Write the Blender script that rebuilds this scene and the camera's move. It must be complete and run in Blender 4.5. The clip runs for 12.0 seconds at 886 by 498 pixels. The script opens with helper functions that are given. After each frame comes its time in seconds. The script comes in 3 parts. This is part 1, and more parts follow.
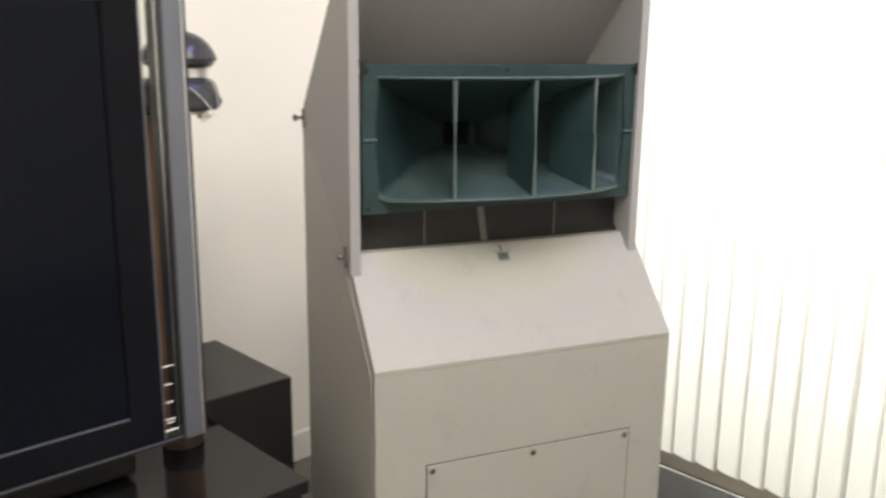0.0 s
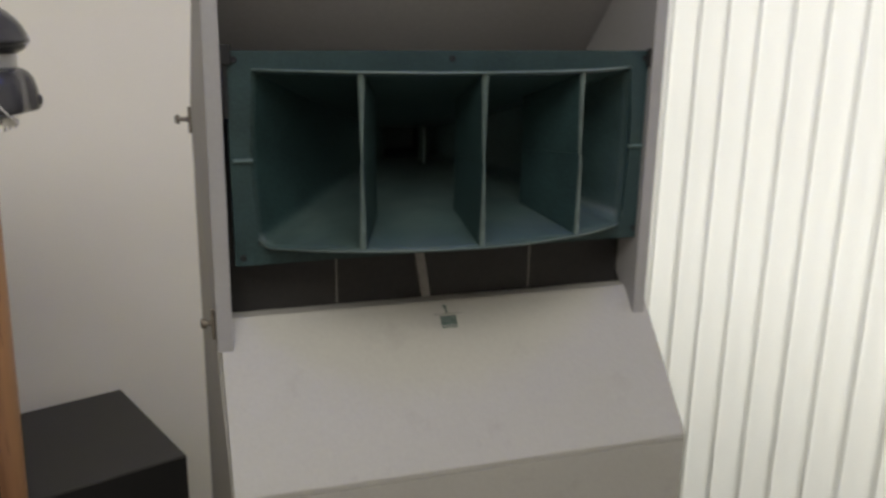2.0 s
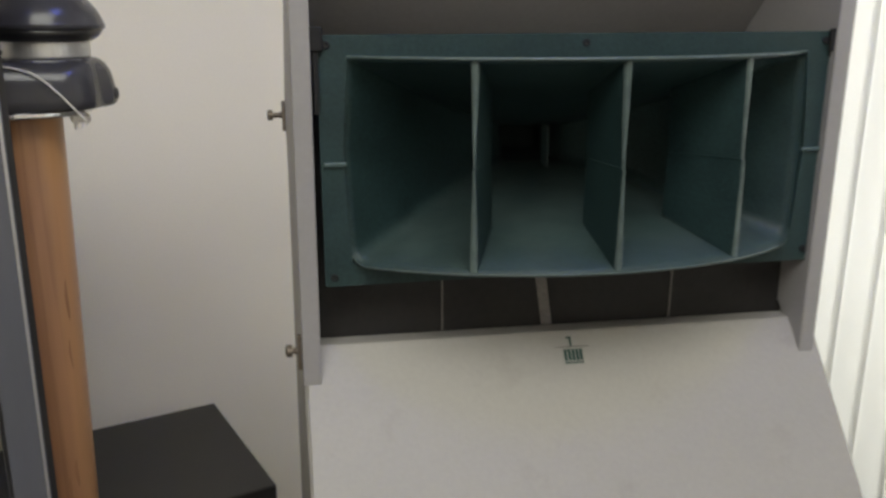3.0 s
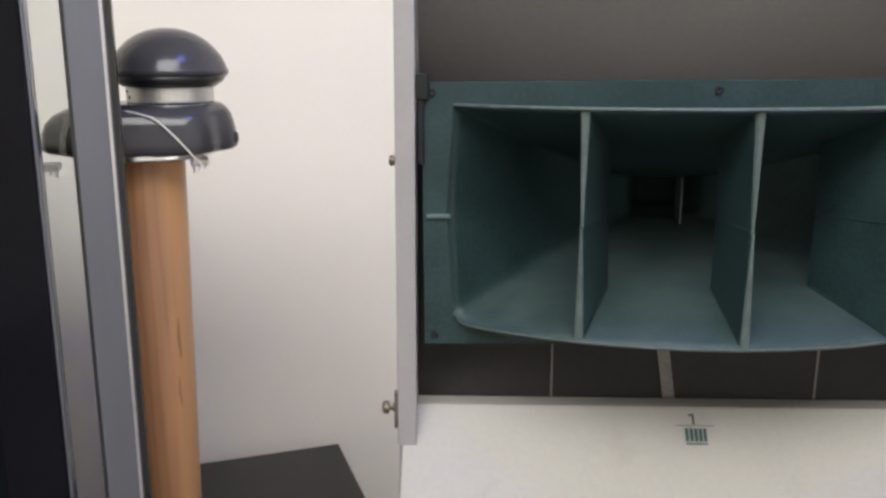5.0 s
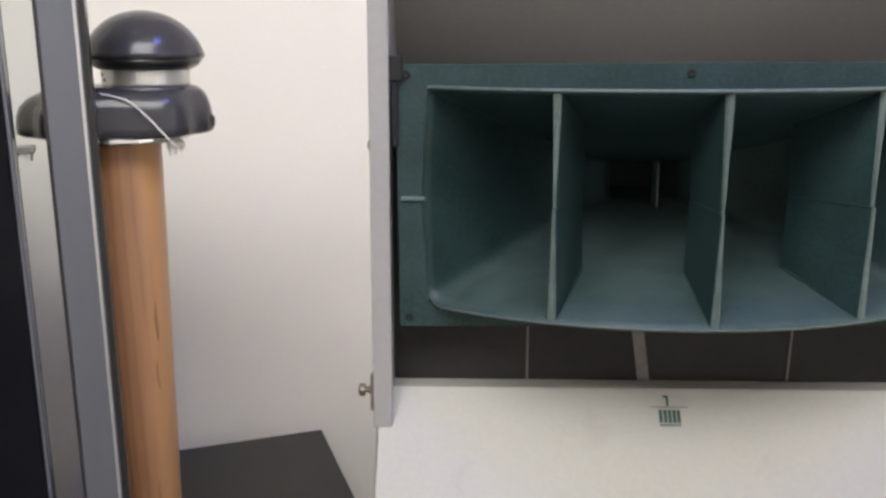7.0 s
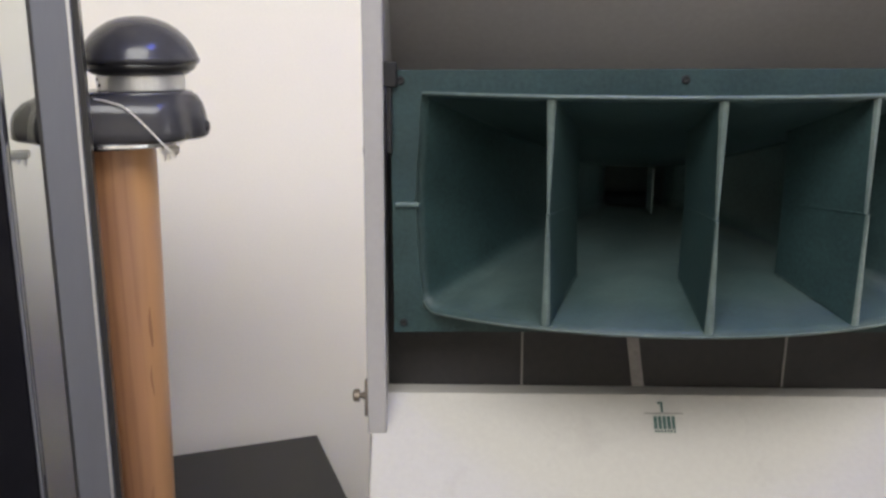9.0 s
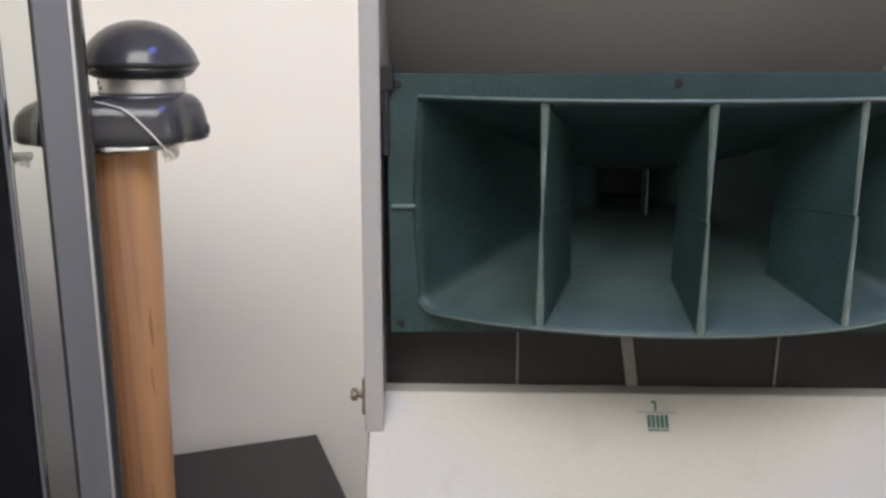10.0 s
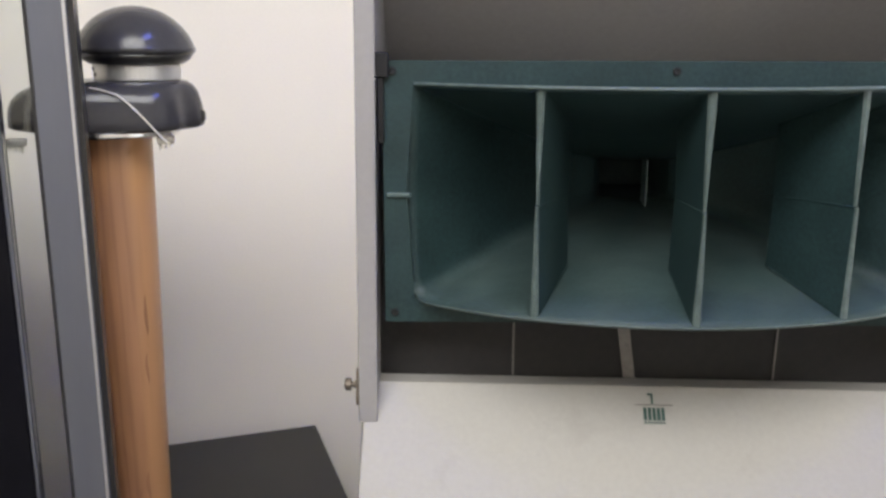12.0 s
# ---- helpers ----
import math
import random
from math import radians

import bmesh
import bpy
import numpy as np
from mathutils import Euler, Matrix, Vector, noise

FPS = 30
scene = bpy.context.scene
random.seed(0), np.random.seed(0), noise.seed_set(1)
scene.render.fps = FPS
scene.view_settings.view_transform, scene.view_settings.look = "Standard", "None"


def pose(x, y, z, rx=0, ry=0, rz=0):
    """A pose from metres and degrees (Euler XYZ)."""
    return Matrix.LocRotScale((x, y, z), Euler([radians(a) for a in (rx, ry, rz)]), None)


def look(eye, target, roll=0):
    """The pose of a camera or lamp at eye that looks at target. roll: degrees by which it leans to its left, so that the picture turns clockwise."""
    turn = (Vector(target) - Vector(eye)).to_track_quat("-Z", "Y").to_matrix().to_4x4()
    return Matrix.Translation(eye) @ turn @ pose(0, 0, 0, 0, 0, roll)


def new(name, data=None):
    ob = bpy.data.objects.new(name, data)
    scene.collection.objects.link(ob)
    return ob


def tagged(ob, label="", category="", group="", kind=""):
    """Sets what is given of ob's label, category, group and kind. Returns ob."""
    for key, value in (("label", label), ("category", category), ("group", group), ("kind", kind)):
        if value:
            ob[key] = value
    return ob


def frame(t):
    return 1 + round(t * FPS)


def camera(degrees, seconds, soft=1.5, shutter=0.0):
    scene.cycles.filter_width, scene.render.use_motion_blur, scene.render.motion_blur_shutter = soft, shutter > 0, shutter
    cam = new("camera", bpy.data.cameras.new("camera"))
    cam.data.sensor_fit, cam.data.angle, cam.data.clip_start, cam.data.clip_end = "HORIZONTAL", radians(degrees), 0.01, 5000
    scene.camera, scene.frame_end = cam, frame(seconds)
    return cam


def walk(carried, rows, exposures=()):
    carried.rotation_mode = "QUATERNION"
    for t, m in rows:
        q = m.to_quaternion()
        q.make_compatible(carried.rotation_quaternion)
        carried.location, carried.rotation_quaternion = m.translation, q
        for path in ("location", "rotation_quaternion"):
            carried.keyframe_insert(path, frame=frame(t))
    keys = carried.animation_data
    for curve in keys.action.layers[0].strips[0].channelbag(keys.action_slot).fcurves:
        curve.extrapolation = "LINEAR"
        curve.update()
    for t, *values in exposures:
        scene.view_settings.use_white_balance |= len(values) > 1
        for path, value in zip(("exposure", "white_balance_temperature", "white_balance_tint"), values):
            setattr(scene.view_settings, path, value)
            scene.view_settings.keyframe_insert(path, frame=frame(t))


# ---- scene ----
cam = camera(55.2, 12.0, soft=2.7, shutter=0.4)
# seconds, eye, target, roll
PATH = [
    (0, (-0.751, -1.465, 1.126), (0.017, 0.327, 0.68), 0.7),
    (0.3, (-0.686, -1.41, 1.134), (0.148, 0.347, 0.667), 0.5),
    (0.5, (-0.645, -1.362, 1.126), (0.227, 0.379, 0.669), 1.1),
    (0.8, (-0.572, -1.274, 1.136), (0.332, 0.45, 0.679), 1.3),
    (1, (-0.531, -1.231, 1.134), (0.397, 0.471, 0.642), 0.9),
    (1.2, (-0.499, -1.204, 1.137), (0.429, 0.485, 0.604), 0.7),
    (1.5, (-0.455, -1.169, 1.132), (0.42, 0.551, 0.609), 0.3),
    (1.8, (-0.4, -1.117, 1.135), (0.325, 0.672, 0.611), 0.3),
    (2, (-0.364, -1.081, 1.144), (0.244, 0.754, 0.631), 1.1),
    (2.2, (-0.329, -1.059, 1.145), (0.174, 0.808, 0.634), 1.6),
    (2.5, (-0.311, -1.018, 1.137), (0.111, 0.863, 0.604), 0.3),
    (2.8, (-0.318, -0.955, 1.126), (0.06, 0.941, 0.611), 0.6),
    (3, (-0.322, -0.907, 1.126), (0.027, 0.99, 0.599), 0.3),
    (3.5, (-0.332, -0.842, 1.125), (-0.033, 1.069, 0.615), 0.2),
    (3.7, (-0.323, -0.833, 1.126), (-0.093, 1.089, 0.624), 0.2),
    (5.3, (-0.242, -0.861, 1.134), (-0.301, 1.089, 0.692), 0.1),
    (5.5, (-0.241, -0.865, 1.134), (-0.291, 1.085, 0.691), 0.0),
    (6, (-0.234, -0.868, 1.132), (-0.257, 1.08, 0.681), 0.1),
    (6.5, (-0.233, -0.864, 1.129), (-0.263, 1.083, 0.673), 0.3),
    (7, (-0.23, -0.858, 1.126), (-0.261, 1.087, 0.659), 0.2),
    (9, (-0.226, -0.857, 1.127), (-0.253, 1.09, 0.671), 0.3),
    (9.5, (-0.224, -0.862, 1.126), (-0.249, 1.085, 0.673), 0.3),
    (10, (-0.22, -0.869, 1.13), (-0.251, 1.078, 0.676), 0.3),
    (10.5, (-0.214, -0.875, 1.131), (-0.259, 1.073, 0.678), 0.4),
    (11, (-0.207, -0.871, 1.126), (-0.267, 1.075, 0.671), 0.2),
    (11.5, (-0.205, -0.866, 1.123), (-0.249, 1.079, 0.658), 0.4),
    (12, (-0.208, -0.862, 1.124), (-0.255, 1.082, 0.655), 0.6),
]
# the clip's camera starts bright, darkens as the blinds fill its picture, then opens up again
EXPOSURES = [(0.0, 0.45, 6800, 6), (0.2, 0.08, 6750, 7), (0.5, -0.48, 6700, 8), (1.0, -0.54, 6680, 7), (2.0, -0.52, 6680, 6),
             (3.0, -0.38, 6600, 5), (3.7, -0.26, 6580, 6), (5.3, 0.37, 6360, 10), (12.0, 0.31, 6360, 10)]
walk(cam, [(t, look(eye, target, roll)) for t, eye, target, roll in PATH], EXPOSURES)

# ---- world and light ----
world = bpy.data.worlds.new("dusk")
world.use_nodes = True
scene.world = world
wn = world.node_tree.nodes
sky = wn.new("ShaderNodeTexSky")
sky.sky_type, sky.sun_disc = "NISHITA", False
sky.sun_elevation, sky.sun_rotation = radians(15), radians(69.5)
world.node_tree.links.new(sky.outputs[0], wn["Background"].inputs[0])
wn["Background"].inputs[1].default_value = 0.08

ROOM = pose(-0.59, -0.03, 0, 0, 0, 20.5)   # the room's axes: x towards the blinds, y towards the wall behind the television
CEILING = 2.45
FILL_PANEL = (-0.62, -1.38)                        # added unseen fill panel on the ceiling, in the room's axes
SPOT = (0.60, -0.66)                        # added unseen blue panel, placed for its reflection on the dome
# fill light for the whole room, no such fitting in view
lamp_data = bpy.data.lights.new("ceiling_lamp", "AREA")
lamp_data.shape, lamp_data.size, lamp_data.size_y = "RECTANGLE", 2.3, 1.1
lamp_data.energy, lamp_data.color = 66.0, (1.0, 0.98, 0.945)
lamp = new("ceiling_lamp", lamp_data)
lamp.matrix_world = ROOM @ pose(FILL_PANEL[0], FILL_PANEL[1], CEILING - 0.05)
# hazy low sun on the far side of the blind
sun_data = bpy.data.lights.new("sun", "SUN")
sun_data.energy, sun_data.angle, sun_data.color = 5.0, radians(45), (1.0, 1.0, 1.0)
sun = new("sun", sun_data)
sun.matrix_world = ROOM @ look((6.0, -0.6, 2.6), (0.0, -0.6, 1.0))


# ---- materials ----
def material(name, color, rough=0.5, metal=0.0, vary=0.12, scale=8.0, fine=120.0, bump=0.05, coat=0.0, spec=0.5, stretch=(1, 1, 1), tint=None):
    """A surface with broad stains, fine grain and a fine relief, at real size."""
    m = bpy.data.materials.new(name)
    m.use_nodes = True
    n, l = m.node_tree.nodes, m.node_tree.links
    b = n["Principled BSDF"]
    tc, mp = n.new("ShaderNodeTexCoord"), n.new("ShaderNodeMapping")
    mp.inputs["Scale"].default_value = stretch
    l.new(tc.outputs["Object"], mp.inputs["Vector"])
    big, small = n.new("ShaderNodeTexNoise"), n.new("ShaderNodeTexNoise")
    for tex, s, d in ((big, scale, 4.0), (small, fine, 3.0)):
        tex.inputs["Scale"].default_value, tex.inputs["Detail"].default_value = s, d
        l.new(mp.outputs[0], tex.inputs["Vector"])
    add = n.new("ShaderNodeMath")
    add.operation = "ADD"
    l.new(big.outputs[0], add.inputs[0])
    l.new(small.outputs[0], add.inputs[1])
    ramp = n.new("ShaderNodeMapRange")
    ramp.inputs["From Min"].default_value, ramp.inputs["From Max"].default_value = 0.6, 1.4
    l.new(add.outputs[0], ramp.inputs["Value"])
    mix = n.new("ShaderNodeMix")
    mix.data_type = "RGBA"
    dark = tint or tuple(c * (1 - vary) for c in color)
    light = tuple(min(1, c * (1 + vary)) for c in color)
    mix.inputs["A"].default_value, mix.inputs["B"].default_value = (*dark, 1), (*light, 1)
    l.new(ramp.outputs[0], mix.inputs["Factor"])
    l.new(mix.outputs["Result"], b.inputs["Base Color"])
    rr = n.new("ShaderNodeMapRange")
    rr.inputs["To Min"].default_value, rr.inputs["To Max"].default_value = max(0.02, rough * 0.85), min(1, rough * 1.15)
    l.new(big.outputs[0], rr.inputs["Value"])
    l.new(rr.outputs[0], b.inputs["Roughness"])
    b.inputs["Metallic"].default_value = metal
    b.inputs["Coat Weight"].default_value, b.inputs["Coat Roughness"].default_value = coat, 0.06
    b.inputs["Specular IOR Level"].default_value = spec
    if bump:
        bm = n.new("ShaderNodeBump")
        bm.inputs["Strength"].default_value, bm.inputs["Distance"].default_value = bump, 0.002
        l.new(small.outputs[0], bm.inputs["Height"])
        l.new(bm.outputs[0], b.inputs["Normal"])
    return m


def wood_material(name):
    """Varnished pine: long wavering grain, a paler strip down one side, fine pores."""
    m = material(name, (0.375, 0.190, 0.094), 0.36, vary=0.10, scale=14, fine=60, bump=0.05, stretch=(1.6, 1.6, 0.12), tint=(0.315, 0.156, 0.077))
    n, l = m.node_tree.nodes, m.node_tree.links
    b = n["Principled BSDF"]
    under = b.inputs["Base Color"].links[0].from_socket
    tc, mp, wave, low = (n.new(k) for k in ("ShaderNodeTexCoord", "ShaderNodeMapping", "ShaderNodeTexWave", "ShaderNodeMapRange"))
    mp.inputs["Scale"].default_value, mp.inputs["Rotation"].default_value = (1, 1, 0.05), (0.0, 0.012, 0.5)
    l.new(tc.outputs["Object"], mp.inputs["Vector"])
    wave.wave_type, wave.bands_direction = "BANDS", "X"
    for key, value in (("Scale", 34.0), ("Distortion", 7.0), ("Detail", 3.0), ("Detail Scale", 1.3), ("Detail Roughness", 0.6)):
        wave.inputs[key].default_value = value
    l.new(mp.outputs[0], wave.inputs["Vector"])
    low.inputs["From Min"].default_value, low.inputs["From Max"].default_value, low.inputs["To Max"].default_value = 0.35, 1.0, 0.42
    l.new(wave.outputs["Fac"], low.inputs["Value"])
    grain, side_strip = n.new("ShaderNodeMix"), n.new("ShaderNodeMix")
    grain.data_type = side_strip.data_type = "RGBA"
    l.new(low.outputs[0], grain.inputs["Factor"])
    l.new(under, grain.inputs["A"])
    grain.inputs["B"].default_value = (0.23, 0.105, 0.050, 1)
    split, noise, add, edge = (n.new(k) for k in ("ShaderNodeSeparateXYZ", "ShaderNodeTexNoise", "ShaderNodeMath", "ShaderNodeMapRange"))
    l.new(tc.outputs["Object"], split.inputs[0])
    noise.inputs["Scale"].default_value, noise.inputs["Detail"].default_value = 60.0, 2.0
    l.new(mp.outputs[0], noise.inputs["Vector"])
    add.operation, add.inputs[1].default_value = "MULTIPLY_ADD", 0.022
    l.new(noise.outputs["Fac"], add.inputs[0])
    l.new(split.outputs["X"], add.inputs[2])
    edge.inputs["From Min"].default_value, edge.inputs["From Max"].default_value = 0.034, 0.044
    edge.inputs["To Max"].default_value = 0.75
    l.new(add.outputs[0], edge.inputs["Value"])
    l.new(edge.outputs[0], side_strip.inputs["Factor"])
    l.new(grain.outputs["Result"], side_strip.inputs["A"])
    side_strip.inputs["B"].default_value = (0.50, 0.275, 0.130, 1)
    l.new(side_strip.outputs["Result"], b.inputs["Base Color"])
    return m


def glass_material(name, tint=(0.97, 0.98, 0.98, 1)):
    m = bpy.data.materials.new(name)
    m.use_nodes = True
    n, l = m.node_tree.nodes, m.node_tree.links
    n.remove(n["Principled BSDF"])
    t, g, f, mix = n.new("ShaderNodeBsdfTransparent"), n.new("ShaderNodeBsdfGlossy"), n.new("ShaderNodeFresnel"), n.new("ShaderNodeMixShader")
    t.inputs[0].default_value = tint
    g.inputs["Roughness"].default_value = 0.02
    f.inputs[0].default_value = 1.2
    l.new(f.outputs[0], mix.inputs[0])
    l.new(t.outputs[0], mix.inputs[1])
    l.new(g.outputs[0], mix.inputs[2])
    l.new(mix.outputs[0], n["Material Output"].inputs[0])
    return m


def slat_material(name):
    m = material(name, (0.88, 0.88, 0.87), 0.45, vary=0.025, scale=3, fine=300, bump=0.03)
    n, l = m.node_tree.nodes, m.node_tree.links
    t, mix = n.new("ShaderNodeBsdfTranslucent"), n.new("ShaderNodeMixShader")
    t.inputs[0].default_value = (0.97, 0.97, 0.955, 1)
    mix.inputs[0].default_value = 0.67
    l.new(n["Principled BSDF"].outputs[0], mix.inputs[1])
    l.new(t.outputs[0], mix.inputs[2])
    l.new(mix.outputs[0], n["Material Output"].inputs[0])
    return m


def glow_material(name, color, strength):
    m = bpy.data.materials.new(name)
    m.use_nodes = True
    b = m.node_tree.nodes["Principled BSDF"]
    b.inputs["Base Color"].default_value = (0.8, 0.8, 0.8, 1)
    b.inputs["Emission Color"].default_value, b.inputs["Emission Strength"].default_value = (*color, 1), strength
    return m


WALL = material("cream_wall_paint", (0.84, 0.793, 0.692), 0.75, vary=0.03, scale=2.5, fine=260, bump=0.10)
CEIL = material("white_ceiling_paint", (0.82, 0.81, 0.79), 0.9, vary=0.03, scale=2, fine=200, bump=0.1)
FLOOR = material("grey_beige_carpet", (0.19, 0.175, 0.155), 0.95, vary=0.25, scale=6, fine=420, bump=0.5, spec=0.1)
TRIM = material("white_trim_paint", (0.78, 0.76, 0.72), 0.45, vary=0.04, scale=6, fine=150, bump=0.04)
SILL = material("beige_grey_sill_metal", (0.46, 0.43, 0.37), 0.5, metal=0.1, vary=0.12, scale=9, fine=140, bump=0.05)
BOUNCE_PALE = material("pale_bounce_surface", (0.60, 0.59, 0.57), 0.85, vary=0.12, scale=3, fine=90, bump=0.1)
CHROME = material("bright_metal", (0.78, 0.78, 0.8), 0.2, metal=1.0, vary=0.06, scale=15, fine=120, bump=0.02)
SATIN = material("satin_metal", (0.62, 0.62, 0.63), 0.42, metal=0.8, vary=0.08, scale=20, fine=200, bump=0.02)
SLAT = slat_material("white_blind_vinyl")
GREY = material("grey_cabinet_paint", (0.291, 0.279, 0.260), 0.52, vary=0.055, scale=7, fine=170, bump=0.09)
GREY_EDGE = material("grey_hood_paint", (0.255, 0.246, 0.25), 0.5, vary=0.06, scale=9, fine=180, bump=0.09)
def stained(m, color, amount, scale):
    """Scattered faint smudges over a paint."""
    n, l = m.node_tree.nodes, m.node_tree.links
    b = n["Principled BSDF"]
    under = b.inputs["Base Color"].links[0].from_socket
    tc, tex, ramp, mix = (n.new(k) for k in ("ShaderNodeTexCoord", "ShaderNodeTexNoise", "ShaderNodeMapRange", "ShaderNodeMix"))
    tex.inputs["Scale"].default_value, tex.inputs["Detail"].default_value, tex.inputs["Roughness"].default_value = scale, 5, 0.6
    ramp.inputs["From Min"].default_value, ramp.inputs["From Max"].default_value = 0.60, 0.76
    ramp.inputs["To Max"].default_value = amount
    l.new(tc.outputs["Object"], tex.inputs["Vector"])
    l.new(tex.outputs[0], ramp.inputs["Value"])
    mix.data_type = "RGBA"
    l.new(ramp.outputs[0], mix.inputs["Factor"])
    l.new(under, mix.inputs["A"])
    mix.inputs["B"].default_value = (*color, 1)
    l.new(mix.outputs["Result"], b.inputs["Base Color"])


stained(GREY, (0.215, 0.20, 0.185), 0.5, 16)
HOOD_IN = material("dark_grey_hood_lining", (0.262, 0.249, 0.254), 0.6, vary=0.08, scale=5, fine=150, bump=0.07)
BLACK_BOARD = material("matt_black_board", (0.020, 0.019, 0.0195), 0.6, vary=0.2, scale=12, fine=120, bump=0.08, spec=0.25)
GREY_LINE = material("grey_line_tone", (0.15, 0.14, 0.135), 0.7, vary=0.25, scale=30, fine=200, bump=0.05)
HORN = material("green_hammered_enamel", (0.017, 0.036, 0.038), 0.50, vary=0.35, scale=18, fine=240, bump=0.14, spec=0.28)
def dust_and_top_light(m, top_tone, amount):
    """Dusty tone plus painted top light: faces that look up are paler, unevenly."""
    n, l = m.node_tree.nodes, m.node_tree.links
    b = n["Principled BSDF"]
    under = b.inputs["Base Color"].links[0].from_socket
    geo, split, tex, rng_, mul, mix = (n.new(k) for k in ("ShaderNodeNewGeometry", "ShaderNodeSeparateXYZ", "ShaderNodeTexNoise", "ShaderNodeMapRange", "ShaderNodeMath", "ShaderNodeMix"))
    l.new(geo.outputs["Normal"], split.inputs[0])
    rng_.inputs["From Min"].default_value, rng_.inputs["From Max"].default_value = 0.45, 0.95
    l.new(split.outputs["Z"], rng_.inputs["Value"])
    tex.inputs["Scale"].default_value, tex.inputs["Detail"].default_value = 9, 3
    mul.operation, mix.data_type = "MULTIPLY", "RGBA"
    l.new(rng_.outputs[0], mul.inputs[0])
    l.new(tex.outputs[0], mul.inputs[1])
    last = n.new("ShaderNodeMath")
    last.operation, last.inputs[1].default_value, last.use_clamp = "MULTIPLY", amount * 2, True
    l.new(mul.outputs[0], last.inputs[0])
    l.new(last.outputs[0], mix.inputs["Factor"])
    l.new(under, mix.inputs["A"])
    mix.inputs["B"].default_value = (*top_tone, 1)
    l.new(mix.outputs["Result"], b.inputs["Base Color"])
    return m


# horn floor paler: partly dusty, partly overhead light put into the colour
dust_and_top_light(HORN, (0.115, 0.150, 0.142), 0.21)
# horn green made paler in colour because little light reaches the throat
THROAT = material("lightened_throat_green", (0.03, 0.045, 0.046), 0.6, vary=0.2, bump=0, spec=0.1)
HORN_EDGE = material("paler_green_enamel", (0.05, 0.082, 0.082), 0.42, vary=0.3, scale=40, fine=260, bump=0.12)
# edge tone holds both wear and the frontal light on the edges
WORN_LIT = material("worn_lit_edge", (0.062, 0.088, 0.086), 0.45, vary=0.3, scale=60, fine=260, bump=0.08)
RUBBER = material("black_rubber", (0.014, 0.014, 0.015), 0.6, vary=0.2, scale=20, fine=200, bump=0.06, spec=0.2)
BRASS = material("tarnished_steel", (0.17, 0.145, 0.12), 0.45, metal=0.8, vary=0.3, scale=60, fine=300, bump=0.08)
LOGO = material("dark_green_print", (0.010, 0.048, 0.038), 0.5, vary=0.1, bump=0)
BOX = material("charcoal_vinyl", (0.015, 0.0145, 0.0145), 0.36, vary=0.18, scale=14, fine=320, bump=0.12)
STAND = material("black_gloss_laminate", (0.007, 0.007, 0.007), 0.09, vary=0.15, scale=6, fine=160, bump=0.015, spec=0.28)
TV_BLACK = material("piano_black_bezel", (0.005, 0.005, 0.007), 0.14, vary=0.2, scale=8, fine=100, bump=0, spec=0.09)
TV_SCREEN = material("dark_screen_glass", (0.003, 0.004, 0.007), 0.10, vary=0.03, scale=4, fine=60, bump=0, spec=0.11)
TV_SILVER = material("brushed_silver_frame", (0.125, 0.131, 0.156), 0.40, metal=0.55, vary=0.06, scale=10, fine=240, bump=0.03, stretch=(6, 6, 0.3))
TV_RIM = material("polished_rim", (0.55, 0.55, 0.58), 0.3, metal=0.9, vary=0.05, bump=0)
PRINT = material("white_print", (0.75, 0.75, 0.75), 0.5, vary=0.05, bump=0)
GLASS = glass_material("clear_glass")
SMOKED = glass_material("faintly_smoked_glass", (0.90, 0.915, 0.91, 1))
WOOD = wood_material("turned_pine")
SHADED_WOOD = material("shaded_wood_tone", (0.050, 0.030, 0.021), 0.4, vary=0.2, scale=12, bump=0.05)
KNOT = material("dark_grain", (0.315, 0.153, 0.074), 0.5, vary=0.25, scale=40, bump=0.05, stretch=(1, 1, 0.1))
PLASTIC = material("dark_violet_grey_plastic", (0.042, 0.042, 0.048), 0.20, vary=0.08, scale=10, fine=140, bump=0.004, spec=0.40)
PLASTIC_BLACK = material("black_plastic", (0.012, 0.012, 0.014), 0.3, vary=0.15, scale=12, fine=160, bump=0.03)
CABLE = material("pale_cable_sheath", (0.62, 0.6, 0.57), 0.4, vary=0.06, scale=30, bump=0.02)
CLEAR = material("milky_clip_plastic", (0.82, 0.80, 0.77), 0.3, vary=0.08, scale=30, bump=0.03)
# glow of the added blue panel, set for the patch on the dome
BLUE_GLOW = glow_material("blue_reflection_glow", (0.13, 0.18, 1.0), 25.0)


# ---- mesh helpers ----
def part(name, bm, mat, parent=None, label="", smooth=False):
    """Links a bmesh as one mesh object under a thing or under a part."""
    me = bpy.data.meshes.new(name)
    bmesh.ops.recalc_face_normals(bm, faces=bm.faces[:])
    bm.to_mesh(me)
    bm.free()
    me.materials.append(mat)
    for p in me.polygons:
        p.use_smooth = smooth
    ob = new(name, me)
    if parent:
        ob.parent = parent
    if label:
        tagged(ob, label)
    return ob


def thing(name, m, label, category, group="", kind=""):
    ob = new(name)
    ob.empty_display_size = 0.05
    ob.matrix_world = m
    return tagged(ob, label, category, group, kind)


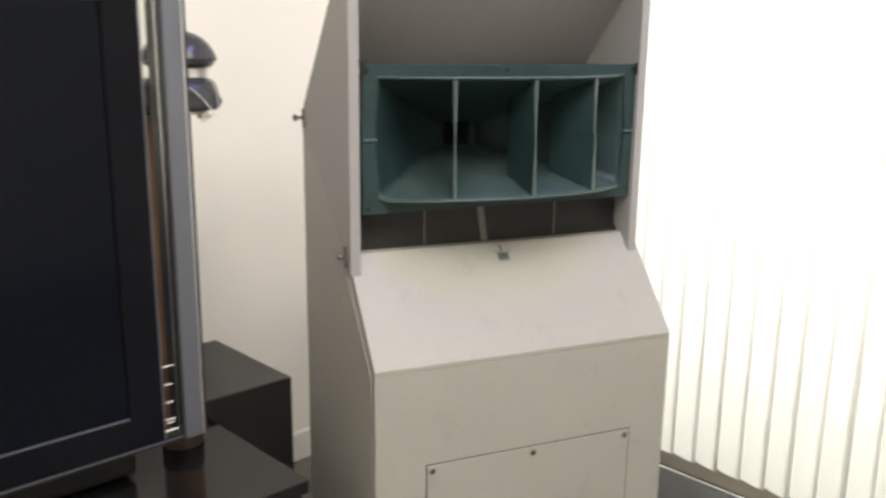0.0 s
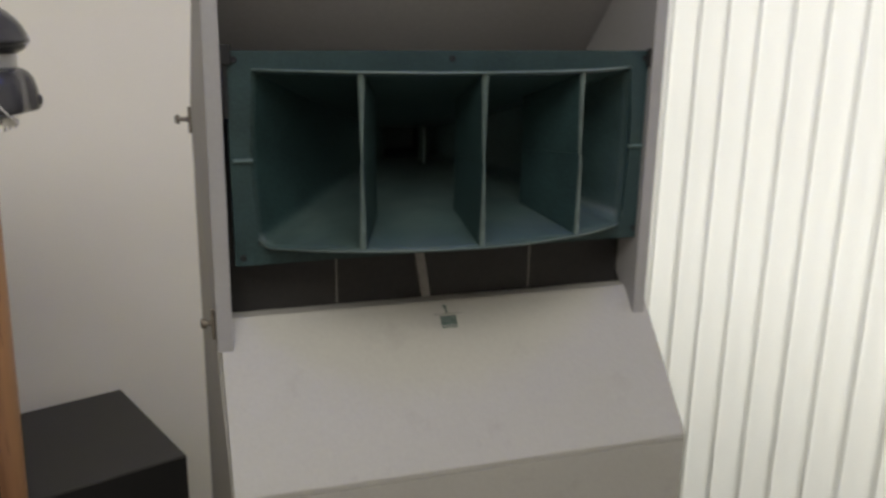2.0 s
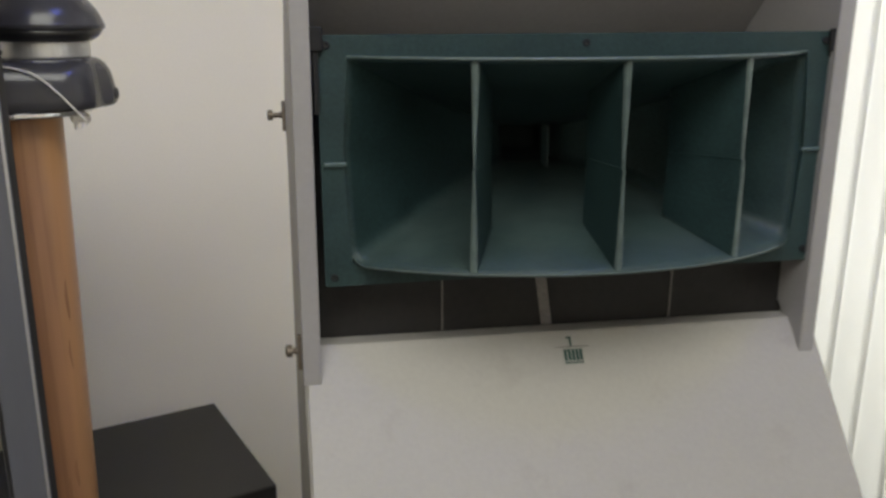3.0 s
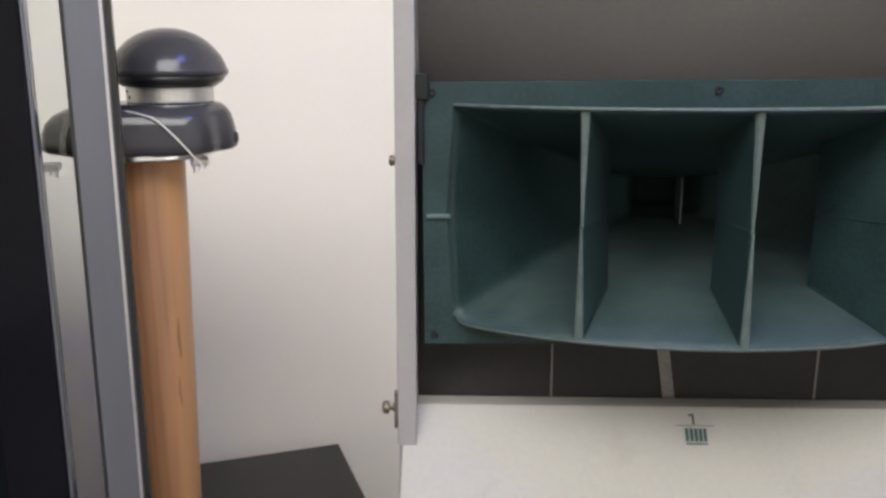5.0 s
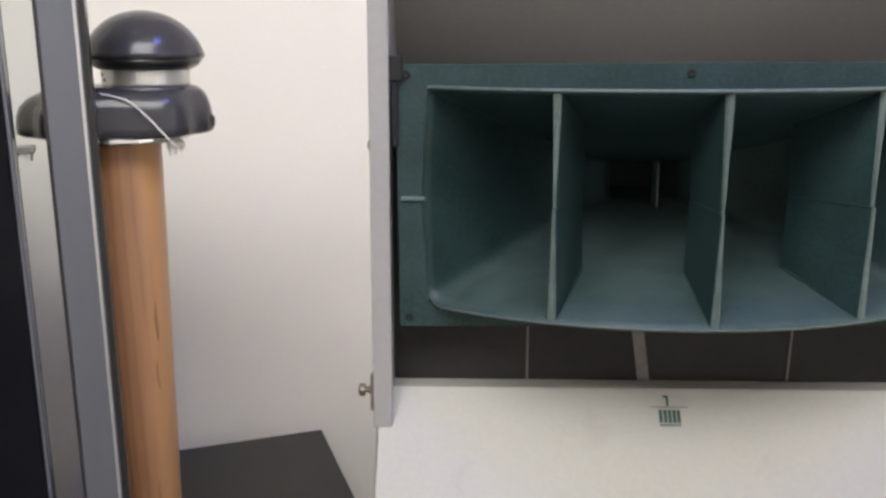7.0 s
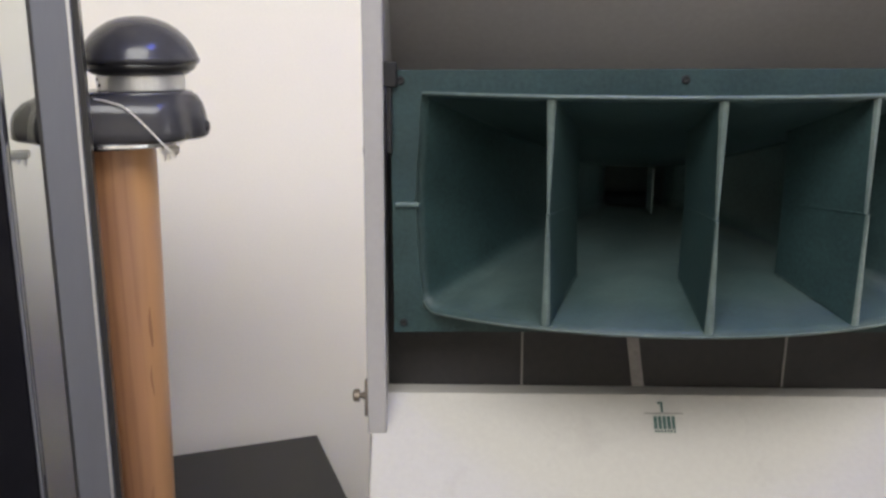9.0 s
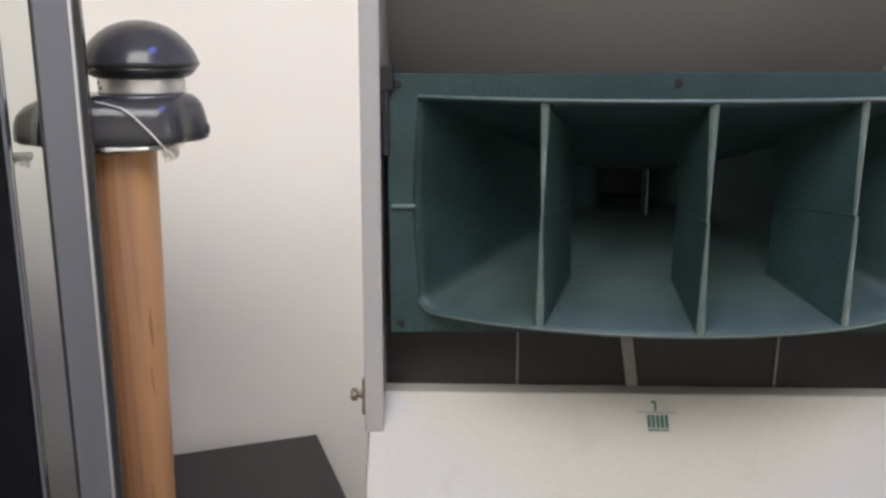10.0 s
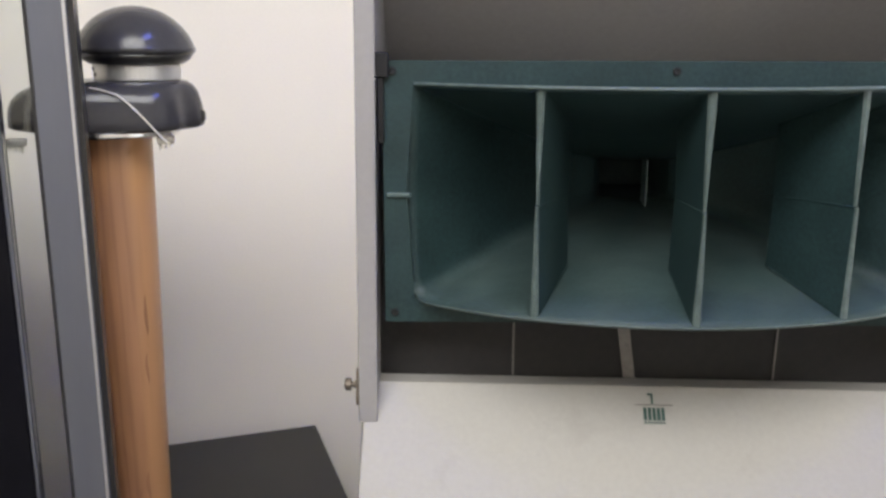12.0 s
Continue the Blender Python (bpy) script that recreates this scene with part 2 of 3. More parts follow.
def box(x0, x1, y0, y1, z0, z1, bevel=0.0, bm=None, seg=2):
    own = bm or bmesh.new()
    r = bmesh.ops.create_cube(own, size=1.0)
    for v in r["verts"]:
        v.co = Vector(((x0 + x1) / 2 + v.co.x * (x1 - x0), (y0 + y1) / 2 + v.co.y * (y1 - y0), (z0 + z1) / 2 + v.co.z * (z1 - z0)))
    if bevel:
        es = {e for v in r["verts"] for e in v.link_edges}
        bmesh.ops.bevel(own, geom=list(es), offset=bevel, segments=seg, affect="EDGES", profile=0.5)
    return own


def prism(profile, x0, x1, bevel=0.0):
    """A board whose outline in y and z is given, from x0 to x1."""
    bm = bmesh.new()
    a = [bm.verts.new((x0, y, z)) for y, z in profile]
    b = [bm.verts.new((x1, y, z)) for y, z in profile]
    bm.faces.new(a)
    bm.faces.new(b[::-1])
    for i in range(len(a)):
        j = (i + 1) % len(a)
        bm.faces.new((a[i], b[i], b[j], a[j]))
    if bevel:
        bmesh.ops.bevel(bm, geom=bm.edges[:], offset=bevel, segments=2, affect="EDGES", profile=0.5)
    return bm


def lathe(profile, seg=48, bm=None, sx=1.0, sy=1.0, at=(0, 0, 0)):
    """A turned shape from (radius, height) pairs."""
    bm = bm or bmesh.new()
    rings = []
    for r, z in profile:
        if r < 1e-6:
            rings.append([bm.verts.new((at[0], at[1], at[2] + z))])
        else:
            rings.append([bm.verts.new((at[0] + sx * r * math.cos(2 * math.pi * i / seg), at[1] + sy * r * math.sin(2 * math.pi * i / seg), at[2] + z)) for i in range(seg)])
    for a, b in zip(rings, rings[1:]):
        for i in range(seg):
            j = (i + 1) % seg
            if len(a) == 1 and len(b) > 1:
                bm.faces.new((a[0], b[i], b[j]))
            elif len(b) == 1 and len(a) > 1:
                bm.faces.new((a[i], b[0], a[j]))
            elif len(a) > 1:
                bm.faces.new((a[i], b[i], b[j], a[j]))
    for end in (rings[0], rings[-1]):
        if len(end) > 1:
            bm.faces.new(end)
    return bm


def tube(points, radius, seg=8):
    """A round wire through the given points."""
    bm = bmesh.new()
    pts = [Vector(p) for p in points]
    rings = []
    for i, p in enumerate(pts):
        d = (pts[min(i + 1, len(pts) - 1)] - pts[max(i - 1, 0)]).normalized()
        side = d.cross(Vector((0.3, 0.2, 1))).normalized()
        up = side.cross(d).normalized()
        rings.append([bm.verts.new(p + radius * (math.cos(2 * math.pi * k / seg) * side + math.sin(2 * math.pi * k / seg) * up)) for k in range(seg)])
    for a, b in zip(rings, rings[1:]):
        for k in range(seg):
            bm.faces.new((a[k], a[(k + 1) % seg], b[(k + 1) % seg], b[k]))
    bm.faces.new(rings[0])
    bm.faces.new(rings[-1])
    return bm


def turned(bm, m):
    bmesh.ops.transform(bm, matrix=m, verts=bm.verts[:])
    return bm


def plate_with_hole(x0, x1, z0, z1, hx0, hx1, hz0, hz1, y0, y1, bevel=0.002):
    bm = bmesh.new()
    out = [(x0, z0), (x1, z0), (x1, z1), (x0, z1)]
    inn = [(hx0, hz0), (hx1, hz0), (hx1, hz1), (hx0, hz1)]
    v = {(k, y, i): bm.verts.new((p[0], y, p[1])) for k, loop in (("o", out), ("i", inn)) for y in (y0, y1) for i, p in enumerate(loop)}
    for i in range(4):
        j = (i + 1) % 4
        for y in (y0, y1):
            bm.faces.new((v["o", y, i], v["o", y, j], v["i", y, j], v["i", y, i]))
        for k in "oi":
            bm.faces.new((v[k, y0, i], v[k, y0, j], v[k, y1, j], v[k, y1, i]))
    if bevel:
        es = [e for e in bm.edges if len({round(w.co.y, 5) for w in e.verts}) == 1 and abs(e.verts[0].co.y - y0) < 1e-6
              and (abs(e.verts[0].co.x - e.verts[1].co.x) < 1e-6 or abs(e.verts[0].co.z - e.verts[1].co.z) < 1e-6)]
        bmesh.ops.bevel(bm, geom=es, offset=bevel, segments=2, affect="EDGES", profile=0.5)
    return bm


# ---- the room ----
def structure(name, bm, mat, label, category, m=ROOM):
    ob = part(name, bm, mat)
    ob.matrix_world = m
    return tagged(ob, label, category, kind="structure")


BACK, BLIND, LEFT, FRONT, DOORWALL = 0.60, 1.30, -2.4, -3.0, 1.42   # faces of the room, in its axes
structure("floor", box(LEFT - 0.15, DOORWALL + 0.15, FRONT - 0.15, BACK + 0.15, -0.12, 0.0), FLOOR, "grey-beige short pile carpet floor", "floor")
structure("ceiling", box(LEFT - 0.15, DOORWALL + 0.15, FRONT - 0.15, BACK + 0.15, CEILING, CEILING + 0.12), CEIL, "plain white painted ceiling", "ceiling")
structure("wall_back", box(LEFT - 0.15, DOORWALL + 0.15, BACK, BACK + 0.15, 0.0, CEILING), WALL, "cream painted plaster wall", "wall")
structure("wall_left", box(LEFT - 0.15, LEFT, FRONT, BACK, 0.0, CEILING), WALL, "cream painted plaster wall", "wall")
structure("wall_front", box(LEFT - 0.15, DOORWALL + 0.15, FRONT - 0.15, FRONT, 0.0, CEILING), WALL, "cream painted plaster wall", "wall")
DOOR_Y0, DOOR_Y1, DOOR_Z = -2.05, 0.45, 2.08
bm = box(DOORWALL, DOORWALL + 0.15, DOOR_Y1, BACK, 0.0, CEILING)
box(DOORWALL, DOORWALL + 0.15, FRONT, DOOR_Y0, 0.0, CEILING, bm=bm)
box(DOORWALL, DOORWALL + 0.15, DOOR_Y0, DOOR_Y1, DOOR_Z, CEILING, bm=bm)
structure("wall_right", bm, WALL, "cream painted wall with a wide sliding door", "wall")
structure("baseboard", box(LEFT, DOORWALL, BACK - 0.014, BACK, 0.0, 0.085, 0.003), TRIM, "white painted wooden baseboard", "baseboard")

door = thing("door_1", ROOM, "grey metal sliding patio door behind blinds", "door", kind="structure")
part("sill", box(DOORWALL - 0.085, DOORWALL + 0.14, DOOR_Y0, DOOR_Y1, 0.0, 0.05, 0.004), SILL, door, "grey metal door sill")
for y0, y1 in ((DOOR_Y0, DOOR_Y0 + 0.05), (-0.84, -0.78), (DOOR_Y1 - 0.05, DOOR_Y1)):
    part("stile", box(DOORWALL + 0.05, DOORWALL + 0.10, y0, y1, 0.05, DOOR_Z, 0.003), SILL, door)
for y0, y1 in ((DOOR_Y0 + 0.05, -0.84), (-0.78, DOOR_Y1 - 0.05)):
    pane = part("pane", box(DOORWALL + 0.07, DOORWALL + 0.078, y0, y1, 0.05, DOOR_Z), GLASS, door)
    pane.visible_shadow = False

# unseen ground, added to bounce light onto the lower slats
structure("ground", box(DOORWALL + 0.16, DOORWALL + 14.0, -12.0, 10.0, -0.16, -0.02), BOUNCE_PALE, "added pale ground outside, brightens the lower blind", "ground")

# ---- vertical blind ----
blind = thing("vertical_blind", ROOM, "closed white vertical blind with overlapping vinyl slats", "blind")


def slat_mesh():
    bm = bmesh.new()
    rows = []
    for z in (0.0, 0.7, 1.4, 2.035):
        row = []
        for i in range(9):
            s = i / 8 - 0.5
            bulge = 0.005 * (1 - 4 * s * s)
            row.append((bm.verts.new((-bulge, s * 0.078, z)), bm.verts.new((-bulge + 0.0012, s * 0.078, z))))
        rows.append(row)
    for a, b in zip(rows, rows[1:]):
        for i in range(8):
            for k in (0, 1):
                bm.faces.new((a[i][k], a[i + 1][k], b[i + 1][k], b[i][k]))
        for i in (0, 8):
            bm.faces.new((a[i][0], a[i][1], b[i][1], b[i][0]))
    for row in (rows[0], rows[-1]):
        for i in range(8):
            bm.faces.new((row[i][0], row[i + 1][0], row[i + 1][1], row[i][1]))
    return bm


first = None
rng = random.Random(4)
for k in range(38):
    y = 0.4465 - 0.065 * k + rng.uniform(-0.002, 0.002)
    m = pose(BLIND, y, 0.062 + rng.uniform(-0.0015, 0.0015), rng.uniform(-0.08, 0.08), rng.uniform(-0.08, 0.08), -13 + rng.uniform(-1.8, 1.8))
    if first is None:
        first = part("slat", slat_mesh(), SLAT, blind, smooth=True)
        ob = first
    else:
        ob = new("slat", first.data)
        ob.parent = blind
    ob.matrix_basis = m
part("headrail", box(BLIND - 0.022, BLIND + 0.022, -2.05, 0.47, 2.095, 2.14, 0.004), TRIM, blind)

# ---- flat case on the carpet, beside the blind ----
case = thing("equipment_case", ROOM, "flat black case with bright metal edges lying on the carpet", "case")
part("body", box(0.975, 1.250, -0.72, 0.02, 0.0, 0.040, 0.003), BOX, case)
for k in range(5):
    part("edge_trim", box(1.243, 1.2525, -0.72 + 0.148 * k, -0.72 + 0.148 * k + 0.1455, 0.0385, 0.0425, 0.0012), CHROME, case, "bright worn metal edge")

# ---- added ceiling panels, out of view ----
light = thing("ceiling_light", ROOM, "added wide white ceiling panel, unseen fill lamp", "ceiling light")
lx, ly = FILL_PANEL
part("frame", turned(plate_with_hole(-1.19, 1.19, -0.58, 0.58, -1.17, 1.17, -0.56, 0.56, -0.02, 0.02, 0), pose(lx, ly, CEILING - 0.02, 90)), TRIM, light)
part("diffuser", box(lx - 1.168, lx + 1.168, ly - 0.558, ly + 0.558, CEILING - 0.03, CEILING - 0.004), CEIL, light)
cool = thing("ceiling_light", ROOM, "added small blue ceiling panel, reflected in the dome", "ceiling light")
lx, ly = SPOT
part("frame", turned(plate_with_hole(-0.14, 0.14, -0.198, 0.198, -0.122, 0.122, -0.178, 0.178, -0.012, 0.012, 0), pose(lx, ly, CEILING - 0.012, 90)), TRIM, cool)
part("diffuser", box(lx - 0.12, lx + 0.12, ly - 0.176, ly + 0.176, CEILING - 0.018, CEILING - 0.004), BLUE_GLOW, cool)

# ---- loudspeaker cabinet ----
XL, XR = -0.312, 0.316
cab = thing("loudspeaker_cabinet", pose(0, 0, 0), "tall grey painted plywood loudspeaker cabinet with a hooded green horn", "loudspeaker")
SIDE = [(-0.126, 0.0), (-0.126, 0.570), (0.004, 0.722), (0.004, 0.757), (0.28, 0.992), (0.28, 0.0)]
part("side_panel", prism(SIDE, XL, XL + 0.019, 0.0015), GREY, cab)
part("side_panel", prism(SIDE, XR - 0.019, XR, 0.0015), GREY, cab)
part("front_panel", box(XL + 0.0005, XR - 0.0005, -0.1453, -0.1263, 0.0, 0.5775, 0.0008), GREY, cab)
part("sloping_panel", prism([(-0.1453, 0.586), (0.0045, 0.765), (0.0290, 0.765), (0.0290, 0.740), (0.0045, 0.740), (0.0035, 0.7225), (-0.1265, 0.5705), (-0.1265, 0.578), (-0.1453, 0.578)], XL + 0.0003, XR - 0.0003, 0.0012), GREY, cab, "smooth pale grey sloping baffle")
part("back_panel", box(XL + 0.0195, XR - 0.0195, 0.262, 0.2795, 0.0, 0.74), GREY, cab)
part("deck", box(XL + 0.0195, XR - 0.0195, 0.0295, 0.2615, 0.725, 0.7415), BLACK_BOARD, cab, "black painted inner deck")
board = part("mounting_board", plate_with_hole(XL + 0.0145, XR - 0.0195, 0.7425, 1.095, -0.252, 0.258, 0.872, 1.082, 0.0305, 0.042, 0), BLACK_BOARD, cab, "matt black horn mounting board")
for x, w, lean in ((-0.150, 0.0022, -0.5), (-0.021, 0.013, -9.0), (0.138, 0.0022, 0.5)):
    bm = turned(box(-w / 2, w / 2, -0.0008, 0.0008, -0.004, 0.082), pose(x, 0.0296, 0.767, 0, lean, 0))
    part("stripe", bm, GREY_LINE, board, "pale grey stripe")
access = part("access_panel", box(-0.212, 0.229, -0.1475, -0.139, 0.07, 0.392, 0.0012), GREY, cab, "flush grey access panel with screws")
part("groove", plate_with_hole(-0.2138, 0.2308, 0.0682, 0.3938, -0.2115, 0.2285, 0.0705, 0.3915, -0.1462, -0.1455, 0), RUBBER, access, "thin dark joint round the panel")
for x in (-0.202, 0.009, 0.219):
    screw = part("screw", turned(lathe([(0.0062, 0), (0.0062, 0.0012), (0.0048, 0.0024), (0.0, 0.0028)], 16), pose(x, -0.1475, 0.380, 90)), BRASS, access, "dark cross-head screw")
    bm = box(-0.0035, 0.0035, -0.0006, 0.0006, -0.0005, 0.0005)
    box(-0.0006, 0.0006, -0.0035, 0.0035, -0.0005, 0.0005, bm=bm)
    part("slot", turned(bm, pose(x, -0.1503, 0.380, 90, 20)), RUBBER, screw)

# the hood: two three-cornered sides and a back that slopes forward over the horn
HL, HR = -0.3130, 0.3105
WING = [(-0.025, 0.729), (0.276, 0.998), (0.262, 1.012), (-0.008, 1.294), (-0.025, 1.294)]
part("hood_side", prism(WING, HL, HL + 0.020, 0.0015), GREY_EDGE, cab, "three-cornered grey plywood hood side")
part("hood_side", prism(WING, HR - 0.019, HR, 0.0015), GREY_EDGE, cab, "three-cornered grey plywood hood side")
part("hood_back", prism([(0.2625, 1.0125), (0.271, 1.0205), (-0.0025, 1.306), (-0.0245, 1.306), (-0.0245, 1.2945), (-0.0075, 1.2945)], HL + 0.0005, HR - 0.0005, 0.001), HOOD_IN, cab, "dark grey sloping hood panel")
for y, z, reach in ((0.262, 0.998, 0.006), (0.0, 0.7625, 0.0)):
    bm = lathe([(0.0045, 0), (0.0045, 0.006), (0.0032, 0.007), (0.0032, 0.010 + reach), (0.0068, 0.0105 + reach), (0.0068, 0.016 + reach), (0.004, 0.0175 + reach), (0.0, 0.0178 + reach)], 14)
    bolt = part("bolt", turned(bm, pose(HL, y, z, 0, -90, 0)), BRASS, cab, "tarnished steel hood bolt", smooth=False)
    part("bracket", turned(box(-0.0022, 0.0022, -0.006, 0.006, -0.021, 0.019, 0.0012), pose(HL - 0.0022, y - 0.002, z, -8)), BRASS, bolt)
# sides and hood are sheared sideways so their outlines fit the camera's view
for ob in cab.children:
    if ob.name.split(".")[0] in ("side_panel", "hood_side", "hood_back", "bolt"):
        for o in (ob, *ob.children):
            for v in o.data.vertices:
                v.co.x -= 0.028 * (v.co.y + 0.145)
# trade mark: plain shapes
mark = part("trade_mark", bmesh.new(), LOGO, cab, "small dark green printed mark")
slope = math.degrees(math.atan2(0.180, 0.150))


def on_slope(x, d):
    """A pose on the sloping panel, d metres below its upper edge."""
    k = math.hypot(0.150, 0.180)
    d += 0.0028
    return pose(x - 0.0115, 0.0045 - d * 0.150 / k - 0.0006, 0.766 - (d - 0.005) * 0.180 / k + 0.0006 - 0.005 * 0.180 / k, slope, 0, 0)


for i in range(5):
    part("letter_bar", turned(box(-0.0016, 0.0016, -0.0068, 0.0068, -0.0004, 0.0006), on_slope(0.0012 + 0.0048 * i, 0.029)), LOGO, mark)
for i in range(7):
    part("small_bar", turned(box(-0.0009, 0.0009, -0.0011, 0.0011, -0.0004, 0.0006), on_slope(0.001 + 0.0033 * i, 0.0385)), LOGO, mark)
part("stem", turned(box(-0.0011, 0.0011, -0.0052, 0.0052, -0.0004, 0.0006), on_slope(0.0095, 0.0125)), LOGO, mark)
part("cap", turned(box(-0.0045, 0.0011, -0.0010, 0.0010, -0.0004, 0.0006), on_slope(0.0095, 0.0075)), LOGO, mark)
part("rule", turned(box(-0.019, 0.022, -0.0004, 0.0004, -0.0004, 0.0005), on_slope(0.0095, 0.019)), GREY_LINE, mark)

# the horn: a curved mouth, four cells, a flat flange
HX, HY, R0, R1 = 0.003, 0.2707, 0.3767, 0.055
HALF = radians(44.5)
BULGE = 0.0075                           # the two castings meet at the widest line of the side walls
VANES = (-22.45, 0.85, 24.4)              # degrees from the horn's axis
DROOP = 0.0075                           # the lower lip is dropped at its two ends to fit the camera's view
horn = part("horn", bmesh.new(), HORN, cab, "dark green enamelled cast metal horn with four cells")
# moved forward, scaled and tilted to fit the camera's view
horn.matrix_basis = pose(-0.0017, -0.015, 0.982, 0, -0.5, 0) @ Matrix.Diagonal((0.9915, 0.983, 0.983, 1.0)) @ pose(0, 0, -0.979)


def horn_height(r):
    s = max(0.0, (r - R1) / (R0 - R1))
    return 0.026 + 0.084 * s ** 1.25


def horn_middle(r):
    return 0.978 - 0.018 * (1 - (r - R1) / (R0 - R1))


def shell():
    bm = bmesh.new()
    rings = []
    for i in range(25):
        r = R0 + (R1 - R0) * i / 24
        h, w, zc = horn_height(r), r * HALF, horn_middle(r)
        low, high = min(0.020, h * 0.45, w * 0.45), min(0.005, h * 0.3, w * 0.3)
        pts = []
        for cx, cz, a0, rc in ((-w + low, -h + low, 180, low), (w - low, -h + low, 270, low), (w - high, h - high, 0, high), (-w + high, h - high, 90, high)):
            for k in range(5):
                a = radians(a0 + 90 * k / 4)
                pts.append((cx + rc * math.cos(a), cz + rc * math.sin(a)))
        loop = []
        for k, p in enumerate(pts):
            loop.append(p)
            q = pts[(k + 1) % len(pts)]
            if k % 5 == 4:
                n = 20 if abs(p[1] - q[1]) < 1e-4 else 8
                loop += [(p[0] + (q[0] - p[0]) * j / n, p[1] + (q[1] - p[1]) * j / n) for j in range(1, n)]
        rings.append((r, zc, loop))
    made = []
    for r, zc, loop in rings:
        made.append([bm.verts.new((HX + r * math.sin(s / r), HY - r * math.cos(s / r), zc + z - (DROOP * (s / (r * HALF)) ** 2 * (r / R0) if z < 0 else 0)))
                     for s, z in ((c * (1 + BULGE / 0.264 * (r / R0) * (1 - abs(z) / horn_height(r))) if abs(c) > r * HALF * 0.9 else c, z) for c, z in loop)])
    for a, b in zip(made, made[1:]):
        if len(a) == len(b):
            for k in range(len(a)):
                j = (k + 1) % len(a)
                bm.faces.new((a[k], a[j], b[j], b[k]))
    return bm


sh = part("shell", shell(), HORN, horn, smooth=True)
mod = sh.modifiers.new("wall", "SOLIDIFY")
mod.thickness, mod.offset = 0.0032, 0.0
sh.data.materials.append(WORN_LIT)
mod.material_offset_rim = 1


def flange():
    """A flat plate with a hole that follows the horn's curved throat wall."""
    x0, x1, z0, z1, y0, y1, cols = -0.290, 0.2945, 0.8375, 1.1100, 0.0005, 0.011, 28
    bm = bmesh.new()
    half = HY * math.tan(HALF) - 0.004
    xs = [HX - half + 2 * half * i / cols for i in range(cols + 1)]
    quads = []
    ze = [horn_middle(R0) - horn_height(R0) + 0.003 - DROOP, horn_middle(R0) + horn_height(R0) - 0.003]
    zm = horn_middle(R0)
    for xa, xb, ga, gb in ((x0, xs[0], 0, -BULGE), (xs[-1], x1, BULGE, 0)):
        quads += [(xa, za, xb, za, xb, zb, xa, zb) for za, zb in ((z0, ze[0]), (ze[1], z1))]
        quads += [(xa, ze[0], xb, ze[0], xb + gb, zm, xa + ga, zm), (xa + ga, zm, xb + gb, zm, xb, ze[1], xa, ze[1])]
    for xa, xb in zip(xs, xs[1:]):
        (ra, rb) = (math.hypot(x - HX, HY) for x in (xa, xb))
        lo = [max(ze[0], horn_middle(q) - horn_height(q) + 0.001 - DROOP * ((x - HX) / half) ** 2) if xs[0] < x < xs[-1] else ze[0] for q, x in ((ra, xa), (rb, xb))]
        hi = [min(ze[1], horn_middle(q) + horn_height(q) - 0.001) if xs[0] < x < xs[-1] else ze[1] for q, x in ((ra, xa), (rb, xb))]
        quads += [(xa, z0, xb, z0, xb, lo[1], xa, lo[0]), (xa, hi[0], xb, hi[1], xb, z1, xa, z1)]
    made = {}

    def vert(x, z):
        key = (round(x, 5), round(z, 5))
        if key not in made:
            made[key] = bm.verts.new((x, y0, z))
        return made[key]

    faces = [bm.faces.new([vert(q[k], q[k + 1]) for k in range(0, 8, 2)]) for q in quads]
    ends = bmesh.ops.extrude_face_region(bm, geom=faces)["geom"]
    for v in ends:
        if isinstance(v, bmesh.types.BMVert):
            v.co.y = y1
    return bm


part("flange", flange(), HORN, horn)


def fin(angle, z_lo, z_hi, front):
    """One half of an upright vane between two cells; z as shares of the mouth's height."""
    bm = bmesh.new()
    rows = []
    a = radians(angle)
    d, side = Vector((math.sin(a), -math.cos(a), 0)), Vector((math.cos(a), math.sin(a), 0))
    for i in range(13):
        s = i / 12
        r = (R0 - 0.001 + front) * (1 - s) + 0.270 * s if i != 1 else R0 - 0.0035 + front
        t = (0.0036 - 0.0014 * s) if i else 0.0018
        h, zc = horn_height(min(r, R0)), horn_middle(r)
        p = Vector((HX, HY, 0)) + d * r
        rows.append([bm.verts.new((p + side * k * t * (0.42 + 0.86 * abs(z)) + Vector((0, 0, zc + h * z)))) for z in (z_lo, z_hi) for k in (-1, 1)])
    for u, v in zip(rows, rows[1:]):
        for k, j in ((0, 1), (1, 3), (3, 2), (2, 0)):
            bm.faces.new((u[k], u[j], v[j], v[k]))
    for u in (rows[0], rows[-1]):
        bm.faces.new((u[0], u[1], u[3], u[2]))
    return bm


for angle in VANES:
    for ob in (part("fin", fin(angle, -1.0, -0.006, 0.0), HORN, horn, "green vane, edge paler from wear and painted light, lower half"),
               part("fin", fin(angle, 0.003, 1.0, -0.0022), HORN, horn, "green vane, edge paler from wear and painted light, upper half")):
        ob.data.materials.append(WORN_LIT)
        for poly in ob.data.polygons:
            if math.hypot(poly.center.x - HX, poly.center.y - HY) > R0 - 0.008:
                poly.material_index = 1


